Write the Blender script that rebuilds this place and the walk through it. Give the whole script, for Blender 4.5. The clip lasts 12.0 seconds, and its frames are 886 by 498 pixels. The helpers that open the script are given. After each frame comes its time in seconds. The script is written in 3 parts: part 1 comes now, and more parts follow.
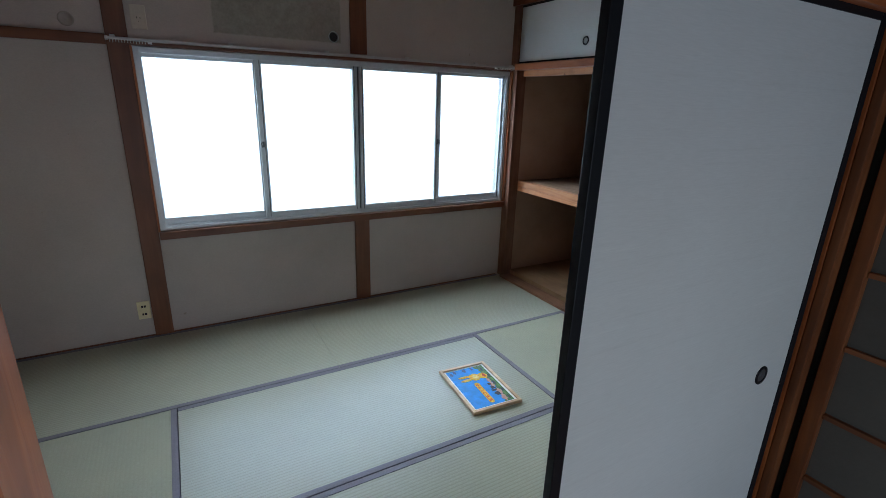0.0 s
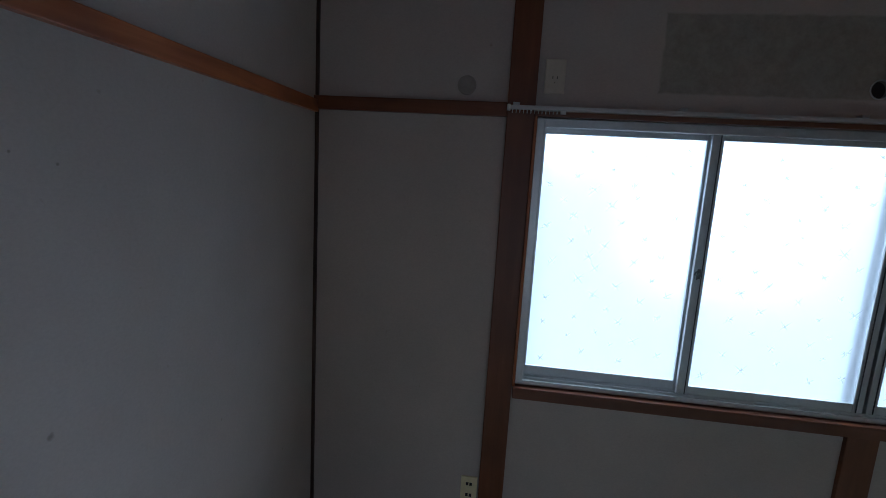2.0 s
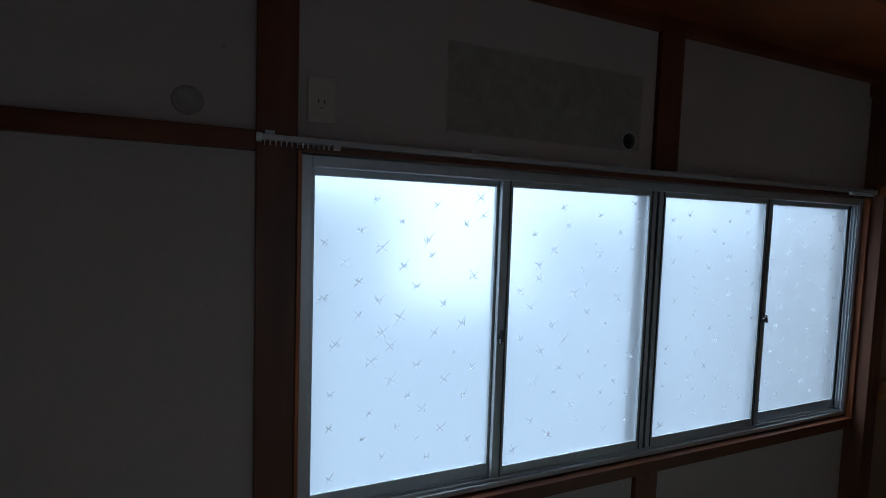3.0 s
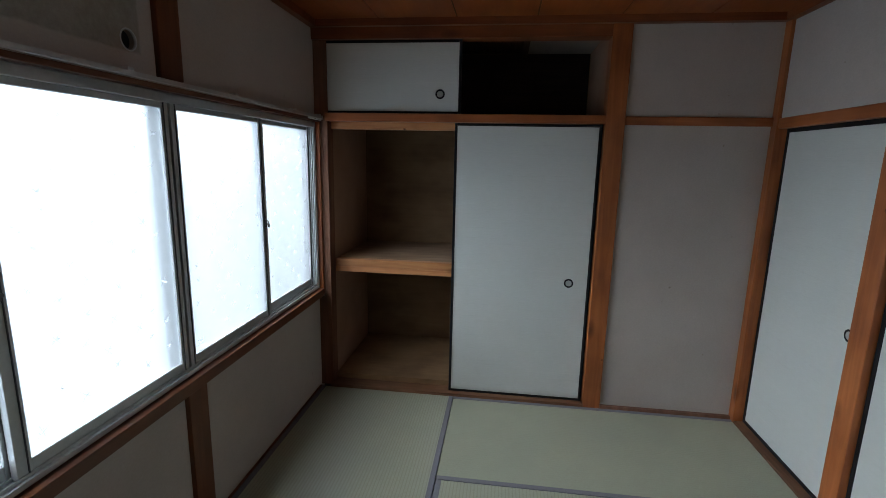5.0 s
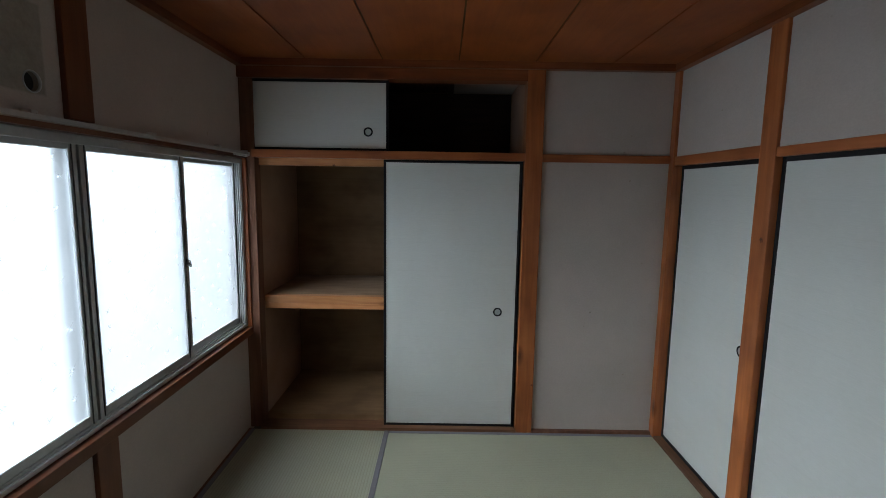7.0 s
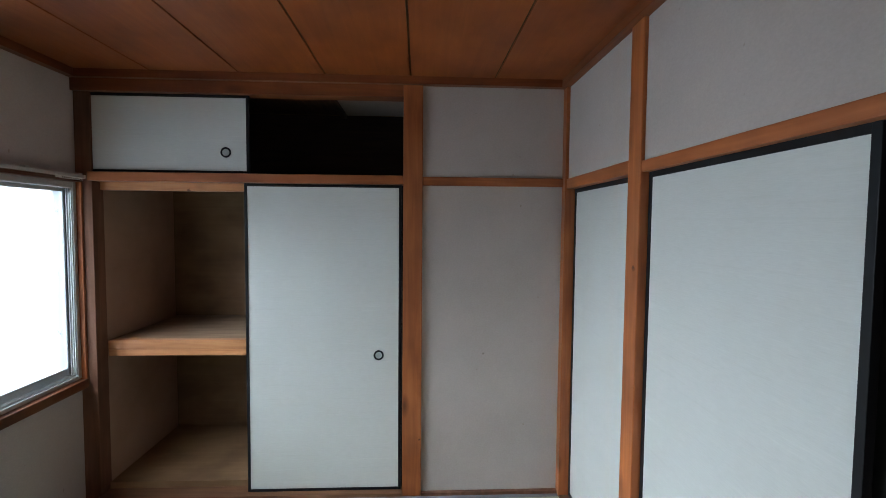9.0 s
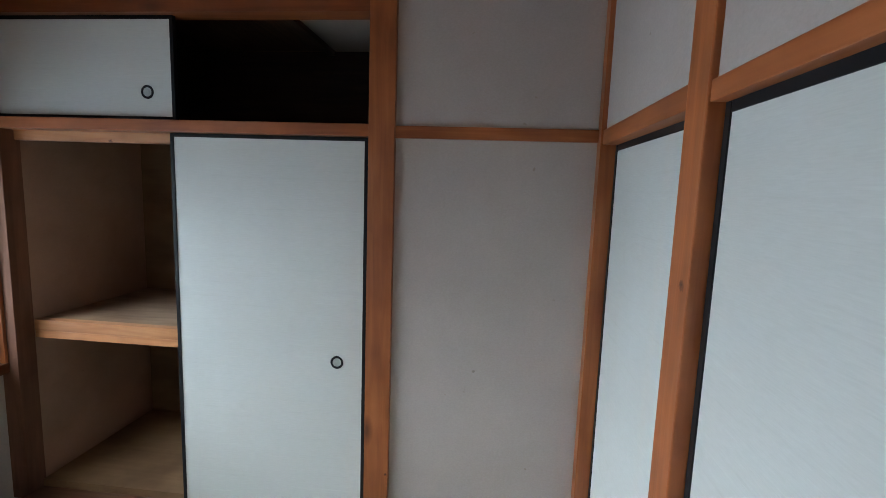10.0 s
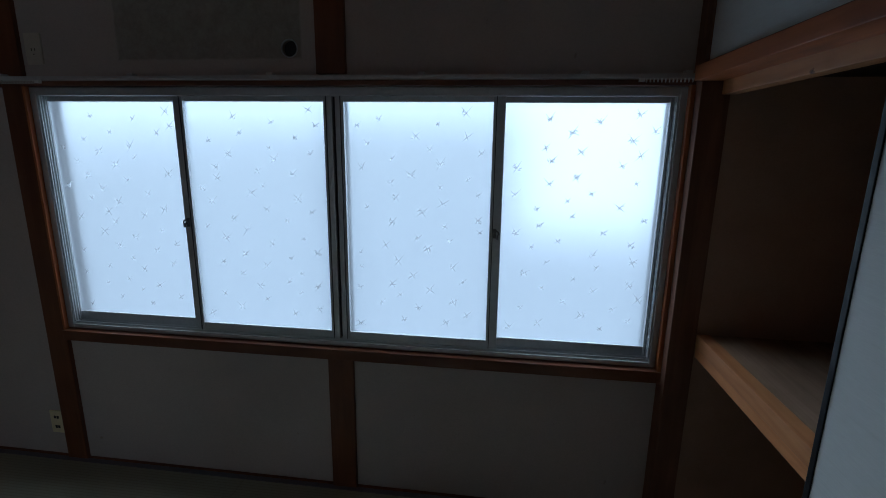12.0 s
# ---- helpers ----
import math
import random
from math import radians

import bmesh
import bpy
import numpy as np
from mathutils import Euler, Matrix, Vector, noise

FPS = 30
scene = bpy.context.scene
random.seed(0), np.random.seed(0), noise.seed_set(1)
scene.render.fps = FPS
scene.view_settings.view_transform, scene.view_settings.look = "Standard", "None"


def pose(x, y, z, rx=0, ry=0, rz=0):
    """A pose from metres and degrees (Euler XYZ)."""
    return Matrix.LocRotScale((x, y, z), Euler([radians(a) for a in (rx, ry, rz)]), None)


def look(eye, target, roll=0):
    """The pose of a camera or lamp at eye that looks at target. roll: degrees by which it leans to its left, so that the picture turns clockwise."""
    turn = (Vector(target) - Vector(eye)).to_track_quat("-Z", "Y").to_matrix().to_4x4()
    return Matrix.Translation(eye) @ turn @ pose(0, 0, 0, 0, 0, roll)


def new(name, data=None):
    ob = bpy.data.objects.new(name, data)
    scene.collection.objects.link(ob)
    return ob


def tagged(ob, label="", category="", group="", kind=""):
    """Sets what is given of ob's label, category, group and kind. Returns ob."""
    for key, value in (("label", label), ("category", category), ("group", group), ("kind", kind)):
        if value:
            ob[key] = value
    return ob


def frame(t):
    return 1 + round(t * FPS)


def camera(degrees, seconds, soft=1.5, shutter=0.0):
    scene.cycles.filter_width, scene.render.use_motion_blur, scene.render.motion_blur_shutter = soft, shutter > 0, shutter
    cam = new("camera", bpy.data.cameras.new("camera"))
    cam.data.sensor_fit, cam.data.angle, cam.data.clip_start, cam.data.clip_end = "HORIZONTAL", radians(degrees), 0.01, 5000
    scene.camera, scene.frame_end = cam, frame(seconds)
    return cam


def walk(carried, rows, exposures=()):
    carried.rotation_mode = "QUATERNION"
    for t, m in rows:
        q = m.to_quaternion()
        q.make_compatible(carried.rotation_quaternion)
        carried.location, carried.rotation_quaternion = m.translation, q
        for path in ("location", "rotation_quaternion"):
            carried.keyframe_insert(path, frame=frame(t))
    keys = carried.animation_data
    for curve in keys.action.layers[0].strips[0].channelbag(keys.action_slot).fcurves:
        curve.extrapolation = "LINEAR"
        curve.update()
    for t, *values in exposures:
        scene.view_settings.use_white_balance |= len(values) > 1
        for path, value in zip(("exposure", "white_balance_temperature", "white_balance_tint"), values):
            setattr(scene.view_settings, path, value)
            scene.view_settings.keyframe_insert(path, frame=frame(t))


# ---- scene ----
cam = camera(86.5, 12.0, soft=0.8)
PATH = [
    (0, (0.284, 0.122, 1.518), (1.233, 1.776, 0.916), 1.8),
    (0.5, (0.433, 0.479, 1.496), (0.679, 2.386, 0.944), 3.0),
    (1, (0.33, 0.814, 1.48), (0.203, 2.741, 0.962), 4.2),
    (1.5, (0.205, 1.22, 1.506), (-0.147, 3.138, 1.064), 3.7),
    (2, (0.067, 1.572, 1.532), (-0.185, 3.53, 1.211), 3.3),
    (2.5, (-0.004, 1.851, 1.556), (0.17, 3.833, 1.354), 2.3),
    (3, (0.029, 2.084, 1.587), (0.788, 3.93, 1.464), 1.9),
    (3.5, (-0.081, 2.251, 1.603), (1.32, 3.673, 1.471), 2.0),
    (3.7, (-0.14, 2.306, 1.605), (1.494, 3.453, 1.474), 2.6),
    (5.3, (-0.126, 2.217, 1.543), (1.818, 2.387, 1.106), 1.2),
    (5.5, (-0.118, 2.203, 1.549), (1.819, 2.334, 1.068), 0.9),
    (6, (-0.127, 2.233, 1.535), (1.8, 2.274, 1.004), 0.5),
    (6.5, (-0.138, 2.216, 1.551), (1.812, 2.231, 1.108), 0.5),
    (7, (-0.181, 2.178, 1.593), (1.803, 2.178, 1.336), 0.9),
    (7.2, (-0.197, 2.184, 1.596), (1.796, 2.177, 1.43), 1.0),
    (8.8, (0.033, 1.717, 1.571), (2.03, 1.637, 1.506), 0.3),
    (9, (0.14, 1.593, 1.55), (2.135, 1.493, 1.443), 0.5),
    (9.5, (0.482, 1.357, 1.568), (2.469, 1.249, 1.366), 1.0),
    (10, (0.879, 1.177, 1.569), (2.852, 1.381, 1.313), 2.0),
    (10.5, (1.296, 1.183, 1.579), (3.122, 1.931, 1.249), 1.9),
    (11, (1.694, 1.253, 1.55), (3.041, 2.679, 1.16), 0.9),
    (11.5, (1.947, 1.386, 1.543), (2.572, 3.236, 1.111), 0.4),
    (12, (2.137, 1.61, 1.549), (1.889, 3.546, 1.112), 0.8),
]
EXPOSURES = [(0.0, 0.47, 6100, 10), (0.6, 0.02, 6050, 10), (1.0, -0.3, 5600, 10), (1.5, -0.4, 5600, 10), (2.0, -0.45, 5600, 10), (2.5, -0.88, 5500, 10), (3.0, -1.3, 5800, 9), (3.5, -1.42, 6000, 10), (3.7, -1.37, 6000, 10), (5.3, -0.1, 6800, 11), (6.0, -0.1, 6850, 11), (7.2, -0.15, 6850, 11), (8.8, 0.62, 6600, 11), (9.5, 0.82, 6600, 11), (10.3, 0.82, 6550, 11), (11.0, 0.3, 6400, 10), (11.5, -0.68, 5800, 10), (12.0, -1.38, 5800, 9)]
walk(cam, [(t, look(eye, target, roll)) for t, eye, target, roll in PATH], EXPOSURES)

# ---------------------------------------------------------------- world and light
world = bpy.data.worlds.new("world")
scene.world = world
world.use_nodes = True
wn = world.node_tree
sky = wn.nodes.new("ShaderNodeTexSky")
sky.sky_type, sky.sun_disc = "NISHITA", False
sky.sun_elevation, sky.sun_rotation = radians(38), radians(150)
wn.links.new(sky.outputs[0], wn.nodes["Background"].inputs[0])
wn.nodes["Background"].inputs[1].default_value = 0.08


def area_lamp(name, m, sx, sy, watts, colour):
    d = bpy.data.lights.new(name, "AREA")
    d.shape, d.size, d.size_y, d.energy, d.color = "RECTANGLE", sx, sy, watts, colour
    ob = new(name, d)
    ob.matrix_world = m
    return ob


# window daylight: open sky, and an added paler lamp for unseen surroundings below it
area_lamp("window_daylight", look((2.0, 6.5, 5.0), (2.0, 3.5, 1.4)), 26.0, 9.0, 29.0 * 26.0 * 9.0, (0.86, 0.945, 1.06))
area_lamp("lower_daylight", look((2.0, 9.96, -1.5), (2.0, 3.5, -1.5)), 26.0, 7.2, 8.6 * 26.0 * 7.2, (0.83, 0.945, 1.10))
# added unseen lamp that puts a brighter patch on the glass
area_lamp("bright_patch_lamp", look((3.7, 9.90, 1.1), (3.7, 3.5, 1.1)), 2.6, 2.0, 14.5 * 2.6 * 2.0, (0.88, 0.95, 1.05))
# lamp added behind the start to light the hall, its source unseen
area_lamp("added_hall_light", pose(0.9, -1.42, 0.9, 90, 0, 0), 1.5, 1.1, 10.0, (0.76, 0.91, 1.10))


# ---------------------------------------------------------------- materials
def material(name, rough=0.6, metal=0.0):
    m = bpy.data.materials.new(name)
    m.use_nodes = True
    b = m.node_tree.nodes["Principled BSDF"]
    b.inputs["Roughness"].default_value, b.inputs["Metallic"].default_value = rough, metal
    return m, m.node_tree, b


def coords(nt, scale):
    tc = nt.nodes.new("ShaderNodeTexCoord")
    mp = nt.nodes.new("ShaderNodeMapping")
    mp.inputs["Scale"].default_value = scale
    nt.links.new(tc.outputs["Object"], mp.inputs[0])
    return mp.outputs[0]


def noise_tex(nt, vec, scale, detail=4, rough=0.55, dist=0.0):
    n = nt.nodes.new("ShaderNodeTexNoise")
    n.inputs["Scale"].default_value, n.inputs["Detail"].default_value = scale, detail
    n.inputs["Roughness"].default_value, n.inputs["Distortion"].default_value = rough, dist
    nt.links.new(vec, n.inputs["Vector"])
    return n.outputs[0]


def ramp(nt, fac, stops):
    r = nt.nodes.new("ShaderNodeValToRGB")
    els = r.color_ramp.elements
    while len(els) < len(stops):
        els.new(0.5)
    for e, (p, c) in zip(els, stops):
        e.position, e.color = p, (*c, 1)
    nt.links.new(fac, r.inputs[0])
    return r.outputs[0]


def math_node(nt, op, a, b=None, c=None, clamp=False):
    n = nt.nodes.new("ShaderNodeMath")
    n.operation, n.use_clamp = op, clamp
    for i, v in enumerate((a, b, c)):
        if v is None:
            continue
        if isinstance(v, (int, float)):
            n.inputs[i].default_value = v
        else:
            nt.links.new(v, n.inputs[i])
    return n.outputs[0]


def mix_rgb(nt, fac, a, b, blend="MIX"):
    n = nt.nodes.new("ShaderNodeMix")
    n.data_type, n.blend_type = "RGBA", blend
    for i, v in ((0, fac), (6, a), (7, b)):
        if isinstance(v, (int, float)):
            n.inputs[i].default_value = v
        elif isinstance(v, tuple):
            n.inputs[i].default_value = (*v, 1)
        else:
            nt.links.new(v, n.inputs[i])
    return n.outputs[2]


def bump(nt, bsdf, height, strength, distance):
    n = nt.nodes.new("ShaderNodeBump")
    n.inputs["Strength"].default_value, n.inputs["Distance"].default_value = strength, distance
    nt.links.new(height, n.inputs["Height"])
    nt.links.new(n.outputs[0], bsdf.inputs["Normal"])


def wood(name, axis, dark, mid, light, rough=0.45, knots=True, spots=()):
    m, nt, b = material(name, rough)
    s = [14.0, 14.0, 14.0]
    s[axis] = 0.9
    v = coords(nt, s)
    grain = noise_tex(nt, v, 2.2, 5, 0.5, 0.9)
    s2 = [2.2, 2.2, 2.2]
    s2[axis] = 1.5
    blot = noise_tex(nt, coords(nt, s2), 2.0, 3, 0.5)
    col = ramp(nt, grain, [(0.32, dark), (0.5, mid), (0.68, light)])
    col = mix_rgb(nt, 0.75, col, ramp(nt, blot, [(0.34, (0.60, 0.54, 0.50)), (0.5, (0.9, 0.88, 0.86)), (0.66, (1.12, 1.14, 1.18))]), "MULTIPLY")
    if knots:
        vo = nt.nodes.new("ShaderNodeTexVoronoi")
        s3 = [5.0, 5.0, 5.0]
        s3[axis] = 2.0
        nt.links.new(coords(nt, s3), vo.inputs["Vector"])
        vo.inputs["Scale"].default_value = 1.0
        k = ramp(nt, vo.outputs["Distance"], [(0.05, (0.35, 0.28, 0.22)), (0.16, (1, 1, 1))])
        col = mix_rgb(nt, 1.0, col, k, "MULTIPLY")
    for kx, ky, kz, kr in spots:
        tc = nt.nodes.new("ShaderNodeTexCoord")
        mp = nt.nodes.new("ShaderNodeMapping")
        mp.inputs["Location"].default_value = (-kx / kr, -ky / kr, -kz / kr)
        mp.inputs["Scale"].default_value = (1 / kr, 1 / kr, 1 / kr)
        nt.links.new(tc.outputs["Object"], mp.inputs[0])
        ln = nt.nodes.new("ShaderNodeVectorMath")
        ln.operation = "LENGTH"
        nt.links.new(mp.outputs[0], ln.inputs[0])
        wob = math_node(nt, "MULTIPLY_ADD", noise_tex(nt, coords(nt, (1, 1, 1)), 130, 3), 0.9, ln.outputs["Value"])
        col = mix_rgb(nt, 1.0, col, ramp(nt, wob, [(0.55, (0.22, 0.16, 0.12)), (0.85, (0.6, 0.5, 0.42)), (1.0, (1, 1, 1))]), "MULTIPLY")
    info = nt.nodes.new("ShaderNodeObjectInfo")
    var = math_node(nt, "MULTIPLY_ADD", info.outputs["Random"], 0.25, 0.88)
    hs = nt.nodes.new("ShaderNodeHueSaturation")
    nt.links.new(col, hs.inputs["Color"])
    nt.links.new(var, hs.inputs["Value"])
    nt.links.new(hs.outputs[0], b.inputs["Base Color"])
    bump(nt, b, grain, 0.4, 0.002)
    return m


POST = ((0.315, 0.090, 0.024), (0.375, 0.110, 0.030), (0.435, 0.136, 0.040))
KNOTS = ((), (), ((1.866, 0.79, 1.389, 0.024), (2.745, 1.588, 0.33, 0.013), (0.10, 3.415, 1.42, 0.010)))
wood_x, wood_y, wood_z = (wood("timber_" + "xyz"[i], i, *POST, spots=KNOTS[i]) for i in range(3))
PALE = ((0.43, 0.172, 0.060), (0.50, 0.215, 0.080), (0.55, 0.255, 0.102))
# window wall timbers: POST darkened, the backlit shade painted into the colour
NORTH_SHADED = ((0.135, 0.043, 0.014), (0.155, 0.050, 0.017), (0.180, 0.061, 0.022))
shaded_x, shaded_z = wood("shaded_timber_x", 0, *NORTH_SHADED), wood("shaded_timber_z", 2, *NORTH_SHADED)
near_black_z = wood("near_black_corner_timber", 2, (0.030, 0.014, 0.008), (0.045, 0.020, 0.011), (0.065, 0.030, 0.016), 0.6, False)
# hall side timbers: POST made darker, with the dim hall in the colour
HALL_SHADED = ((0.16, 0.052, 0.014), (0.20, 0.066, 0.018), (0.24, 0.084, 0.025))
hall_shaded_y, hall_shaded_z = wood("hall_shaded_timber_y", 1, *HALL_SHADED), wood("hall_shaded_timber_z", 2, *HALL_SHADED)
# redder timber under the ceiling, with the weak light up there painted in
BEAM_SHADED = ((0.150, 0.038, 0.010), (0.180, 0.047, 0.012), (0.215, 0.060, 0.017))
beam_x, beam_y = wood("ceiling_trim_x", 0, *BEAM_SHADED), wood("ceiling_trim_y", 1, *BEAM_SHADED)
pale_y = wood("pale_shelf_timber", 1, *PALE, spots=((2.838, 2.876, 1.721, 0.022), (2.864, 2.735, 0.826, 0.022), (2.864, 2.765, 0.795, 0.016)))
ply = wood("closet_plywood", 1, (0.245, 0.147, 0.070), (0.260, 0.157, 0.076), (0.278, 0.170, 0.084), 0.75, False)
dusty_ply = wood("dusty_shelf_plywood", 1, (0.25, 0.165, 0.10), (0.29, 0.195, 0.122), (0.33, 0.225, 0.145), 0.8, False)
aged = wood("aged_dark_timber", 2, (0.15, 0.066, 0.036), (0.18, 0.080, 0.044), (0.215, 0.098, 0.055), 0.75, False)
ceil_wood = wood("ceiling_board_wood", 0, (0.232, 0.053, 0.008), (0.250, 0.058, 0.009), (0.272, 0.066, 0.011), 0.5, False)
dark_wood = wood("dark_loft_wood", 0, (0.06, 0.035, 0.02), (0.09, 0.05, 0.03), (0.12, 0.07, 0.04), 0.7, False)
# upper cupboard boards: the deep shade inside is put into their colour
loft_shade = wood("loft_shade_board", 1, (0.022, 0.012, 0.008), (0.032, 0.017, 0.011), (0.045, 0.024, 0.015), 0.8, False)
worn_x, worn_y = (wood("worn_sill_timber_" + "xy"[i], i, (0.13, 0.058, 0.026), (0.17, 0.078, 0.036), (0.21, 0.10, 0.048), 0.6, False) for i in range(2))
frame_wood = wood("pale_picture_frame_wood", 1, (0.58, 0.40, 0.22), (0.68, 0.50, 0.29), (0.75, 0.58, 0.37), 0.28, False)


def plaster(name, colour, stain, scar=False, marks=()):
    m, nt, b = material(name, 0.85)
    v = coords(nt, (1, 1, 1))
    fine = noise_tex(nt, v, 420, 3, 0.7)
    big = noise_tex(nt, v, 1.6, 5, 0.6)
    col = ramp(nt, big, [(0.3, stain), (0.62, colour)])
    spots = noise_tex(nt, v, 24, 2, 0.5)
    col = mix_rgb(nt, 1.0, col, ramp(nt, spots, [(0.18, (0.74, 0.70, 0.66)), (0.25, (1, 1, 1))]), "MULTIPLY")
    weave_tex = noise_tex(nt, coords(nt, (1, 1, 1.6)), 95, 4, 0.75)
    col = mix_rgb(nt, 1.0, col, ramp(nt, weave_tex, [(0.32, (0.95, 0.947, 0.943)), (0.66, (1.04, 1.04, 1.04))]), "MULTIPLY")
    for kx, ky, kz, kr in marks:
        mp = nt.nodes.new("ShaderNodeMapping")
        mp.inputs["Location"].default_value = (-kx / kr, -ky / kr, -kz / kr)
        mp.inputs["Scale"].default_value = (1 / kr, 1 / kr, 1 / kr)
        nt.links.new(v, mp.inputs[0])
        ln = nt.nodes.new("ShaderNodeVectorMath")
        ln.operation = "LENGTH"
        nt.links.new(mp.outputs[0], ln.inputs[0])
        wob = math_node(nt, "MULTIPLY_ADD", noise_tex(nt, v, 110, 3), 0.9, ln.outputs["Value"])
        col = mix_rgb(nt, 1.0, col, ramp(nt, wob, [(0.6, (0.62, 0.60, 0.58)), (1.0, (1, 1, 1))]), "MULTIPLY")
    if scar:
        # bare patch left by a removed wall unit
        sep = nt.nodes.new("ShaderNodeSeparateXYZ")
        nt.links.new(v, sep.inputs[0])
        wob = math_node(nt, "MULTIPLY_ADD", noise_tex(nt, v, 14, 3, 0.6), 0.016, -0.008)
        dx = math_node(nt, "ABSOLUTE", math_node(nt, "SUBTRACT", sep.outputs[0], 0.965))
        dz = math_node(nt, "ABSOLUTE", math_node(nt, "SUBTRACT", sep.outputs[2], 1.995))
        d = math_node(nt, "MAXIMUM", math_node(nt, "SUBTRACT", dx, 0.385), math_node(nt, "SUBTRACT", dz, 0.136))
        d = math_node(nt, "ADD", d, wob)
        mask = math_node(nt, "MULTIPLY_ADD", d, -120.0, 0.5, True)
        worn = ramp(nt, noise_tex(nt, v, 22, 6, 0.75), [(0.34, (0.27, 0.248, 0.21)), (0.64, (0.36, 0.335, 0.285))])
        col = mix_rgb(nt, mask, col, worn)
    nt.links.new(col, b.inputs["Base Color"])
    bump(nt, b, math_node(nt, "ADD", fine, weave_tex), 0.25, 0.0011)
    return m


SCUFFS = ((-0.716, 2.258, 1.02, 0.016), (-0.716, 2.31, 1.508, 0.007), (-0.716, 2.229, 1.526, 0.006), (-0.716, 3.152, 0.443, 0.008), (2.77, 1.226, 0.815, 0.016))
wall_mat = plaster("fabric_wallpaper", (0.490, 0.432, 0.390), (0.428, 0.375, 0.335), marks=SCUFFS)
wall_scar_mat = plaster("fabric_wallpaper_with_patch", (0.490, 0.432, 0.390), (0.428, 0.375, 0.335), True)
hall_mat = plaster("hall_plaster", (0.42, 0.40, 0.37), (0.36, 0.34, 0.31))
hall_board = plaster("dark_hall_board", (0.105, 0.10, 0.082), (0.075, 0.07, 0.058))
lining_mat = plaster("closet_lining_board", (0.48, 0.305, 0.215), (0.33, 0.203, 0.138))
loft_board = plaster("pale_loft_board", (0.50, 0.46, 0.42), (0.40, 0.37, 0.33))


def paper_material():
    m, nt, b = material("fusuma_paper", 0.75)
    fibre = noise_tex(nt, coords(nt, (18, 18, 240)), 1.4, 4, 0.65, 0.4)
    big = noise_tex(nt, coords(nt, (1, 1, 1)), 1.8, 3, 0.5)
    col = ramp(nt, fibre, [(0.3, (0.595, 0.612, 0.58)), (0.65, (0.64, 0.657, 0.625))])
    streak = noise_tex(nt, coords(nt, (2.2, 2.2, 70)), 1.0, 3, 0.6, 0.3)
    col = mix_rgb(nt, 1.0, col, ramp(nt, streak, [(0.28, (0.965, 0.965, 0.96)), (0.42, (1, 1, 1)), (0.60, (1, 1, 1)), (0.72, (1.04, 1.04, 1.035))]), "MULTIPLY")
    col = mix_rgb(nt, 0.6, col, ramp(nt, big, [(0.3, (0.90, 0.90, 0.88)), (0.7, (1, 1, 1))]), "MULTIPLY")
    nt.links.new(col, b.inputs["Base Color"])
    bump(nt, b, math_node(nt, "MULTIPLY_ADD", streak, 0.6, fibre), 0.08, 0.0008)
    return m


def plain(name, colour, rough=0.5, metal=0.0, grain=0.06, scale=60):
    m, nt, b = material(name, rough, metal)
    n = noise_tex(nt, coords(nt, (1, 1, 1)), scale, 4, 0.6)
    lo = tuple(c * (1 - grain) for c in colour)
    hi = tuple(min(1, c * (1 + grain)) for c in colour)
    nt.links.new(ramp(nt, n, [(0.3, lo), (0.7, hi)]), b.inputs["Base Color"])
    bump(nt, b, n, 0.08, 0.001)
    return m


paper = paper_material()
lacquer = plain("black_lacquer", (0.010, 0.011, 0.013), 0.42)
lacquer.node_tree.nodes["Principled BSDF"].inputs["Specular IOR Level"].default_value = 0.18
dish_metal = plain("pull_dish_metal", (0.36, 0.375, 0.36), 0.4, 0.1)
dark_dish = plain("dark_pull_metal", (0.14, 0.145, 0.15), 0.35, 0.6)
alu = plain("window_aluminium", (0.50, 0.53, 0.54), 0.38, 0.55)
lock_metal = plain("lock_metal", (0.13, 0.135, 0.14), 0.4, 0.4)
alu_dark = plain("window_gasket", (0.05, 0.055, 0.06), 0.6)
ivory = plain("ivory_plastic", (0.72, 0.64, 0.40), 0.4)
white_plastic = plain("white_plastic", (0.66, 0.65, 0.61), 0.4)
plate_grey = plain("aged_outlet_plastic", (0.53, 0.475, 0.385), 0.45)
slot = plain("slot_dark", (0.02, 0.018, 0.016), 0.6)
rail_metal = plain("curtain_rail_metal", (0.48, 0.48, 0.47), 0.4, 0.2)
heri_mat = plain("mat_border_cloth", (0.182, 0.178, 0.206), 0.8, 0.0, 0.18, 300)
base_mat = plain("floor_base", (0.10, 0.09, 0.075), 0.9)
hall_floor_mat = wood("hall_floor_wood", 1, *POST)


